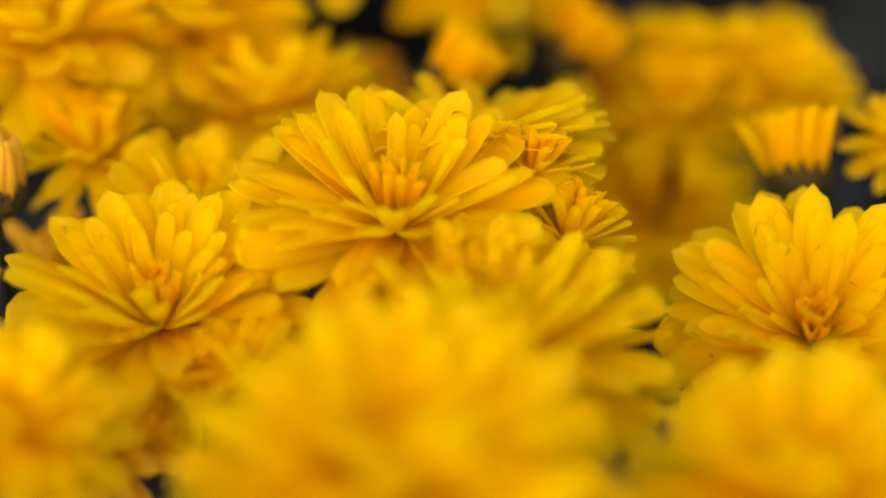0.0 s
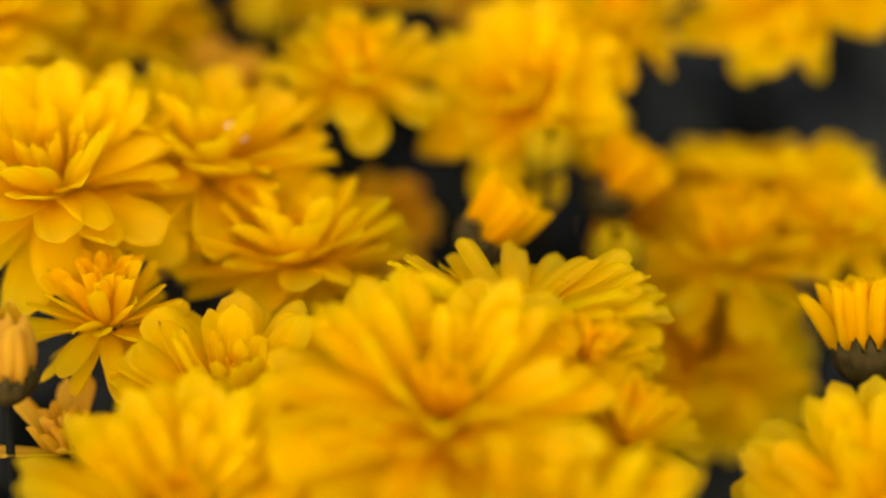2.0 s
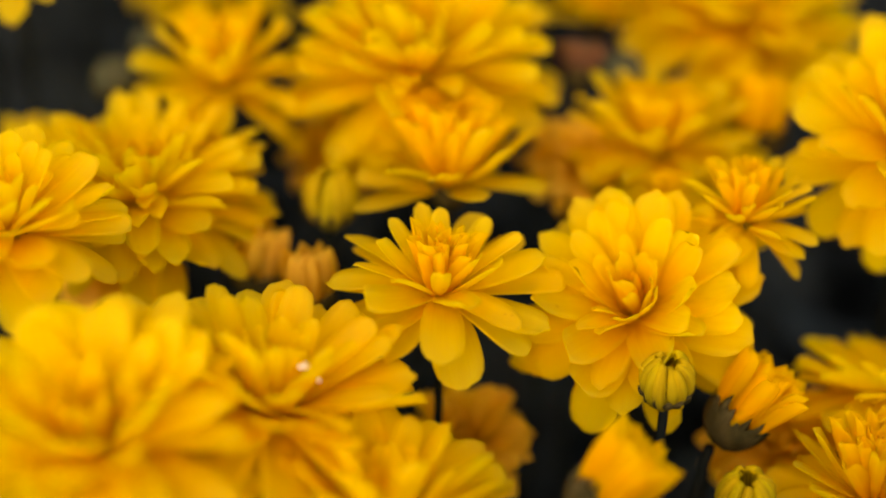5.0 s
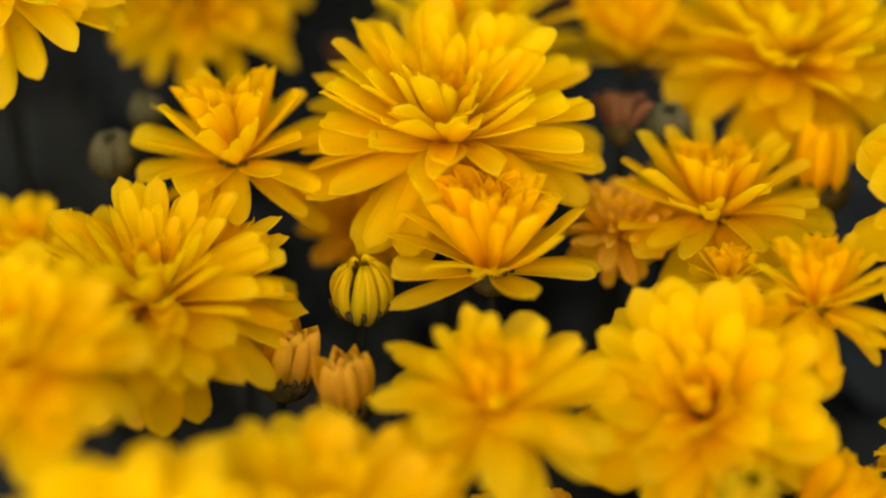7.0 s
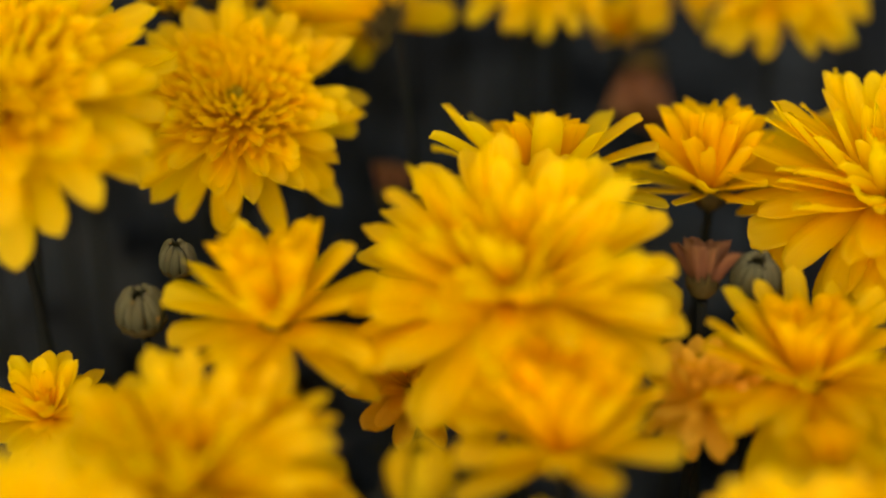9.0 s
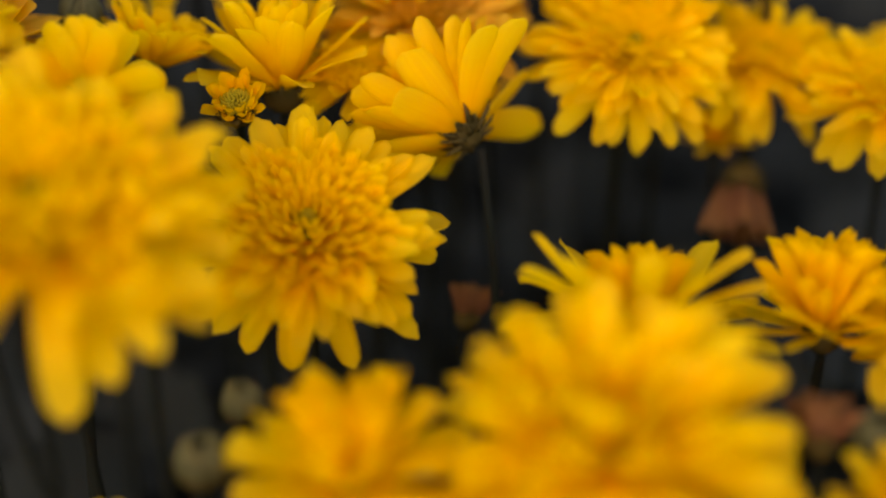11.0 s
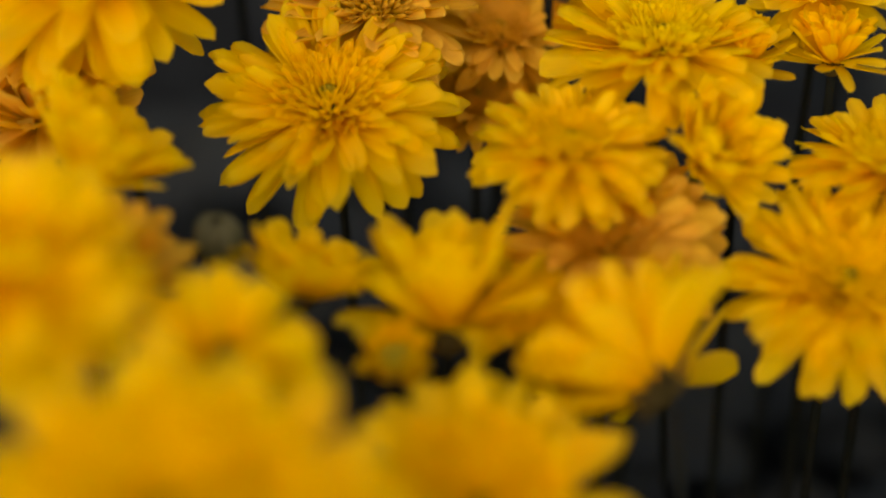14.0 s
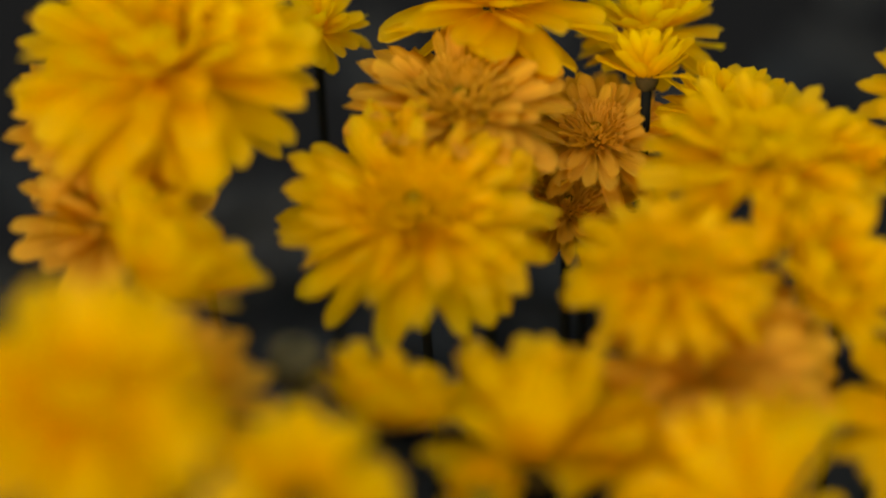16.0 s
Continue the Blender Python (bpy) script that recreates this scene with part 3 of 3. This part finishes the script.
full((0.1062, -0.1269, -0.0387), (-0.10, -0.55, 0.83), 0.0269, 3, dome=0.85, more=1.3)
full((-0.0058, -0.1311, -0.0355), (0.00, -0.20, 0.98), 0.0270, 4, dome=0.85, more=1.2)
full((-0.0227, -0.1759, -0.0274), (-0.01, -0.19, 0.98), 0.0185, 5, more=0.8)
full((0.0925, -0.1927, -0.0253), (-0.01, -0.02, 1.00), 0.0239, 6, more=0.8)
full((0.0097, -0.1470, -0.0343), (-0.01, -0.02, 1.00), 0.0120, 7, more=0.8)
full((0.0344, -0.1203, -0.0214), (0.00, -0.18, 0.98), 0.0291, 8, dome=0.72, more=1.2)
full((0.0469, -0.0931, -0.0184), (-0.02, 0.30, 0.95), 0.0255, 9, dome=0.35, more=1.5, heart=0.45)
spiky((0.0576, -0.1088, -0.0171), (0.23, 0.28, 0.93), 0.0108, 10)
spiky((0.0635, -0.1183, -0.0252), (0.31, 0.22, 0.92), 0.0129, 11)
half((0.1096, -0.0841, -0.0303), (-0.11, 0.41, 0.90), 0.0142, 12)
bowl((-0.0005, -0.0975, -0.0360), (-0.02, 0.03, 1.00), 0.0230, 13)
sparse((-0.0312, -0.0929, -0.0467), (-0.15, 0.07, 0.99), 0.0142, 14, shade_dulled=True)
spiky((-0.0249, -0.0799, -0.0288), (-0.02, 0.08, 1.00), 0.0153, 15)
closed((-0.0386, -0.1024, -0.0264), (-0.02, 0.16, 0.99), 0.0091, 16, shade_dulled=True)
bowl((-0.0375, -0.0538, -0.0159), (0.00, -0.25, 0.97), 0.0260, 17)
bowl((-0.0112, -0.0384, -0.0194), (0.11, 0.09, 0.99), 0.0244, 18)
bowl((0.0077, -0.0542, -0.0305), (-0.02, 0.10, 1.00), 0.0219, 19)
open_bloom((0.0166, -0.0142, -0.0109), (-0.02, -0.04, 1.00), 0.0211, 20)
bowl((0.0522, -0.0070, -0.0187), (-0.25, -0.42, 0.87), 0.0224, 21)
bud((0.0556, -0.0282, -0.0186), (-0.02, -0.16, 0.99), 0.0048, 22)
bud((0.0689, -0.0409, -0.0340), (-0.02, -0.08, 1.00), 0.0051, 23)
half((0.0417, -0.0539, -0.0255), (0.62, 0.05, 0.78), 0.0138, 24)
half((0.0686, -0.0215, -0.0330), (0.60, 0.10, 0.79), 0.0132, 25)
full((0.1043, -0.0077, -0.0365), (-0.02, 0.33, 0.94), 0.0221, 26, dome=0.45, more=1.5, heart=0.5)
spiky((0.0928, -0.0337, -0.0408), (-0.02, 0.10, 1.00), 0.0183, 27)
full((0.0907, -0.0238, -0.0705), (-0.02, -0.15, 0.99), 0.0258, 28, more=0.8)
full((0.1167, -0.0284, -0.0359), (-0.02, -0.08, 1.00), 0.0147, 29, more=0.8)
bowl((0.1070, 0.0204, 0.0002), (-0.10, -0.35, 0.93), 0.0264, 30)
spiky((0.0717, 0.0035, -0.0055), (-0.02, 0.10, 1.00), 0.0135, 31)
spiky((0.0601, 0.0380, -0.0096), (0.01, 0.11, 0.99), 0.0198, 32, tall=0.72, many=1.4)
full((-0.0392, 0.0163, -0.0103), (-0.06, 0.04, 1.00), 0.0248, 33, dome=0.85, more=1.5)
full((-0.0581, -0.0158, 0.0009), (0.00, -0.01, 1.00), 0.0209, 34, more=0.8)
cup((0.0184, 0.0199, -0.0080), (0.01, 0.16, 0.99), 0.0194, 35)
full((0.0124, 0.0468, 0.0027), (0.00, -0.12, 0.99), 0.0274, 36, dome=1.0, more=1.5)
spiky((-0.0259, 0.0448, 0.0003), (-0.07, 0.14, 0.99), 0.0188, 37)
bud((-0.0041, 0.0180, -0.0095), (0.00, -0.01, 1.00), 0.0055, 38)
closed((-0.0073, 0.0019, -0.0228), (0.00, -0.01, 1.00), 0.0080, 39, shade_dulled=True)
closed((-0.0179, 0.0112, -0.0243), (0.20, 0.14, 0.97), 0.0082, 40, shade_dulled=True)
full((0.0797, 0.0759, 0.0005), (0.00, -0.07, 1.00), 0.0261, 41, more=1.5)
closed((0.0810, 0.0473, -0.0120), (0.10, 0.32, 0.94), 0.0100, 42)
cup((0.0193, 0.0810, 0.0009), (0.03, 0.38, 0.92), 0.0229, 44, tall=0.6)
cup((0.0503, 0.0850, -0.0023), (0.02, 0.28, 0.96), 0.0158, 45, tall=1.05, wide=0.9)
faded((0.0446, 0.0549, -0.0022), (0.03, 0.41, 0.91), 0.0085, 46)
bud((0.0536, 0.0554, -0.0011), (0.01, -0.01, 1.00), 0.0042, 47, "green")
full((0.0422, 0.0375, -0.0123), (-0.00, -0.19, 0.98), 0.0108, 48, more=0.8, shade_dulled=True)
cup((0.0591, 0.0162, -0.0093), (0.02, 0.24, 0.97), 0.0078, 49)
bud((-0.0497, 0.0563, -0.0044), (0.00, -0.01, 1.00), 0.0042, 50, "green")
bud((-0.0442, 0.0681, -0.0021), (0.00, -0.01, 1.00), 0.0032, 51, "green")
pompon((-0.0727, 0.0705, 0.0295), (0.00, -0.26, 0.97), 0.0303, 52, tuft=0.8, fine=1.35)
pompon((-0.0345, 0.1003, 0.0083), (0.00, -0.45, 0.89), 0.0226, 53, fine=1.6)
cup((-0.0705, 0.1083, 0.0307), (0.09, 0.99, -0.10), 0.0132, 54, tall=0.6, wide=1.25, bracts=True, many=1.6)
button((-0.0473, 0.1215, 0.0209), (0.00, -0.45, 0.89), 0.0059, 55)
cup((-0.0074, 0.1264, 0.0125), (-0.59, 0.74, 0.32), 0.0215, 56, tall=0.85, lift=16, wide=1.0, bracts=True, many=1.6)
loose((-0.0404, 0.1357, 0.0171), (-0.04, 0.27, 0.96), 0.0192, 57)
pompon((-0.0263, 0.1389, 0.0166), (0.01, -0.11, 0.99), 0.0120, 58)
pompon((-0.0145, 0.1547, 0.0214), (0.01, -0.25, 0.97), 0.0199, 59, tuft=0.6, fine=1.35, shade_dulled=True)
pompon((0.0235, 0.1496, 0.0160), (0.15, -0.42, 0.90), 0.0198, 60, fine=1.9, tuft=0.6)
pompon((0.0497, 0.1576, 0.0093), (0.14, -0.20, 0.97), 0.0173, 61, fine=1.2, tuft=0.6)
cup((0.0413, 0.1536, -0.0057), (0.01, 0.06, 1.00), 0.0077, 62)
pompon((0.0322, 0.1671, 0.0284), (0.01, 0.06, 1.00), 0.0172, 63, fine=1.2, tuft=0.6)
pompon((0.0519, 0.1642, 0.0326), (0.01, -0.11, 0.99), 0.0159, 64, fine=1.2, tuft=0.6)
faded((0.0465, 0.1480, -0.0106), (-0.09, -0.69, -0.72), 0.0128, 65)
faded((0.0330, 0.2240, 0.0420), (0.10, -0.30, 0.95), 0.0120, 100)
faded((-0.0076, 0.1194, -0.0233), (0.18, 0.47, 0.86), 0.0074, 66)
pompon((-0.0209, 0.1622, 0.0337), (0.00, -0.10, 1.00), 0.0164, 67, fine=1.35, tuft=0.6)
crown((0.0017, 0.1665, 0.0300), (0.50, -0.40, 0.77), 0.0135, 68)
pompon((-0.0612, 0.1777, 0.0326), (-0.05, -0.36, 0.93), 0.0223, 69, tuft=0.6, fine=1.6)
crown((-0.1000, 0.1527, 0.0343), (0.60, 0.30, 0.74), 0.0165, 70)
full((-0.0935, 0.1328, 0.0276), (0.01, -0.02, 1.00), 0.0150, 71, more=0.8, shade_dulled=True)
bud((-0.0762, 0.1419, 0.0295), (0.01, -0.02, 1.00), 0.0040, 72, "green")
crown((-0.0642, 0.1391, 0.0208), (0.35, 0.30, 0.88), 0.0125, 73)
pompon((-0.0553, 0.1975, 0.0417), (0.03, -0.26, 0.97), 0.0189, 74, tuft=0.6, fine=1.35, shade_dulled=True)
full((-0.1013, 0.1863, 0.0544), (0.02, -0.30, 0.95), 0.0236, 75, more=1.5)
pompon((-0.1111, 0.1872, 0.0416), (0.03, -0.29, 0.96), 0.0186, 76, tuft=0.6, shade_dulled=True)
full((-0.1106, 0.1764, 0.0304), (0.01, -0.12, 0.99), 0.0160, 77, more=0.8, shade_dulled=True)
pompon((-0.0050, 0.1840, 0.0408), (0.00, -0.05, 1.00), 0.0199, 78, fine=1.3, tuft=0.6)
cup((0.0090, 0.1864, 0.0366), (0.01, 0.05, 1.00), 0.0105, 79)
full((-0.0101, 0.2076, 0.0350), (0.00, 0.14, 0.99), 0.0130, 80, more=0.8)
full((-0.0500, 0.2147, 0.0527), (0.00, 0.12, 0.99), 0.0198, 81, dome=0.8, more=0.8)
full((-0.0232, 0.2296, 0.0399), (0.00, 0.14, 0.99), 0.0132, 82, more=0.8)
loose((-0.0242, 0.2075, 0.0431), (-0.02, 0.39, 0.92), 0.0095, 83)
pompon((-0.0327, 0.2050, 0.0326), (0.03, -0.32, 0.95), 0.0141, 84, tuft=0.6, shade_dulled=True)
full((-0.0824, 0.2215, 0.0437), (0.02, -0.12, 0.99), 0.0095, 85, more=0.8)
full((0.0236, 0.2002, 0.0440), (0.01, -0.12, 0.99), 0.0127, 86, more=0.8)
cup((0.0248, 0.1880, 0.0368), (0.01, 0.06, 1.00), 0.0105, 87)
full((0.0806, -0.0084, -0.0478), (-0.02, -0.25, 0.97), 0.0141, 88, more=0.8, shade_dulled=True)
full((0.0219, -0.0082, -0.0478), (-0.02, -0.33, 0.94), 0.0128, 89, more=0.8, shade_dulled=True)
full((-0.0481, 0.0329, -0.0355), (-0.02, -0.25, 0.97), 0.0128, 90, more=0.8, shade_dulled=True)
full((-0.0191, -0.0206, -0.0450), (-0.02, -0.33, 0.94), 0.0089, 91, more=0.8, shade_dulled=True)
full((-0.0668, 0.0512, -0.0223), (0.00, -0.10, 0.99), 0.0117, 92, more=0.8)
full((-0.0040, 0.0548, -0.0217), (-0.01, -0.27, 0.96), 0.0118, 93, more=0.8, shade_dulled=True)
pompon((0.0725, 0.1442, 0.0091), (0.00, -0.21, 0.98), 0.0190, 94, fine=1.2, tuft=0.6)
full((0.1290, -0.0782, -0.0251), (-0.01, -0.19, 0.98), 0.0119, 95, more=0.8)
full((-0.0991, 0.1077, 0.0447), (0.02, -0.11, 0.99), 0.0190, 96, more=0.8)
pompon((-0.0370, 0.1989, 0.0216), (0.08, -0.21, 0.98), 0.0130, 97, tuft=0.6, shade_dulled=True)
full((-0.0120, -0.1552, -0.0457), (-0.01, -0.19, 0.98), 0.0119, 98, more=0.8, shade_dulled=True)
pompon((-0.0324, 0.2224, 0.0229), (0.02, -0.29, 0.96), 0.0149, 99, tuft=0.6, shade_dulled=True)


# ---- white flecks painted in for glints on drops between petals ----


def fleck(at, size, seed):
    rnd = random.Random(seed)
    bm = bmesh.new()
    bmesh.ops.create_icosphere(bm, subdivisions=2, radius=size)
    for v in bm.verts:
        v.co.z *= 0.45
        v.co *= 1 + 0.25 * noise.noise(v.co * 900 + Vector((seed, 0, 0)))
    ob = new("glint_fleck", finished("glint_fleck", bm, WHITE))
    ob.matrix_world = Matrix.Translation(at) @ Euler((rnd.uniform(0.3, 0.8), rnd.uniform(-0.3, 0.3), rnd.uniform(0, 6))).to_matrix().to_4x4()
    return tagged(ob, "small white fleck painted as a water-drop glint between petals", "debris", "white flecks")


fleck((-0.0062, -0.0405, -0.0083), 0.0013, 3)
fleck((-0.0037, -0.0417, -0.0102), 0.0007, 4)


# ---- foliage between the stems, coloured near black for shade ----


def foliage(count, seed):
    rnd = random.Random(seed)
    verts, faces = [], []
    outline = ((0.0, 0.02), (0.18, 0.10), (0.30, 0.34), (0.20, 0.42), (0.40, 0.62), (0.24, 0.70), (0.22, 0.88), (0.0, 1.0))
    for _ in range(count):
        turn, far = rnd.uniform(0, 6.28), math.sqrt(rnd.random()) * rnd.uniform(0.8, 1.08)
        x, y = 0.34 * far * math.cos(turn), 0.44 * far * math.sin(turn)
        z = GROUND + 0.015 + rnd.random() * max(0.03, 0.070 + 0.10 * y - 0.13 * abs(x))
        size = rnd.uniform(0.022, 0.042)
        m = (Matrix.Translation((x, y, z)) @ Matrix.Rotation(rnd.uniform(0, 6.28), 4, "Z")
             @ Matrix.Rotation(radians(rnd.uniform(-30, 35)), 4, "X") @ Matrix.Rotation(radians(rnd.uniform(-25, 25)), 4, "Y"))
        first = len(verts)
        for u, v in outline:
            verts.append(tuple(m @ Vector((u * size, v * size, 0.25 * u * size - 0.25 * v * v * size))))
        for u, v in outline[1:-1]:
            verts.append(tuple(m @ Vector((-u * size, v * size, 0.25 * u * size - 0.25 * v * v * size))))
        mids = []
        for u, v in outline[1:-1]:
            mids.append(len(verts))
            verts.append(tuple(m @ Vector((0, v * size, -0.25 * v * v * size))))
        right = [first + i for i in range(8)]
        left = [right[0]] + [first + 8 + i for i in range(6)] + [right[7]]
        mid = [right[0]] + mids + [right[7]]
        for i in range(7):
            for edge, flip in ((right, False), (left, True)):
                face = [mid[i], edge[i], edge[i + 1], mid[i + 1]]
                face = list(dict.fromkeys(face))
                faces.append(tuple(reversed(face)) if flip else tuple(face))
    me = bpy.data.meshes.new("foliage")
    me.from_pydata(verts, [], faces)
    me.shade_smooth()
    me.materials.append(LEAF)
    return tagged(new("foliage", me), "lobed chrysanthemum leaves with shade put into their near-black green", "foliage", kind="stuff")


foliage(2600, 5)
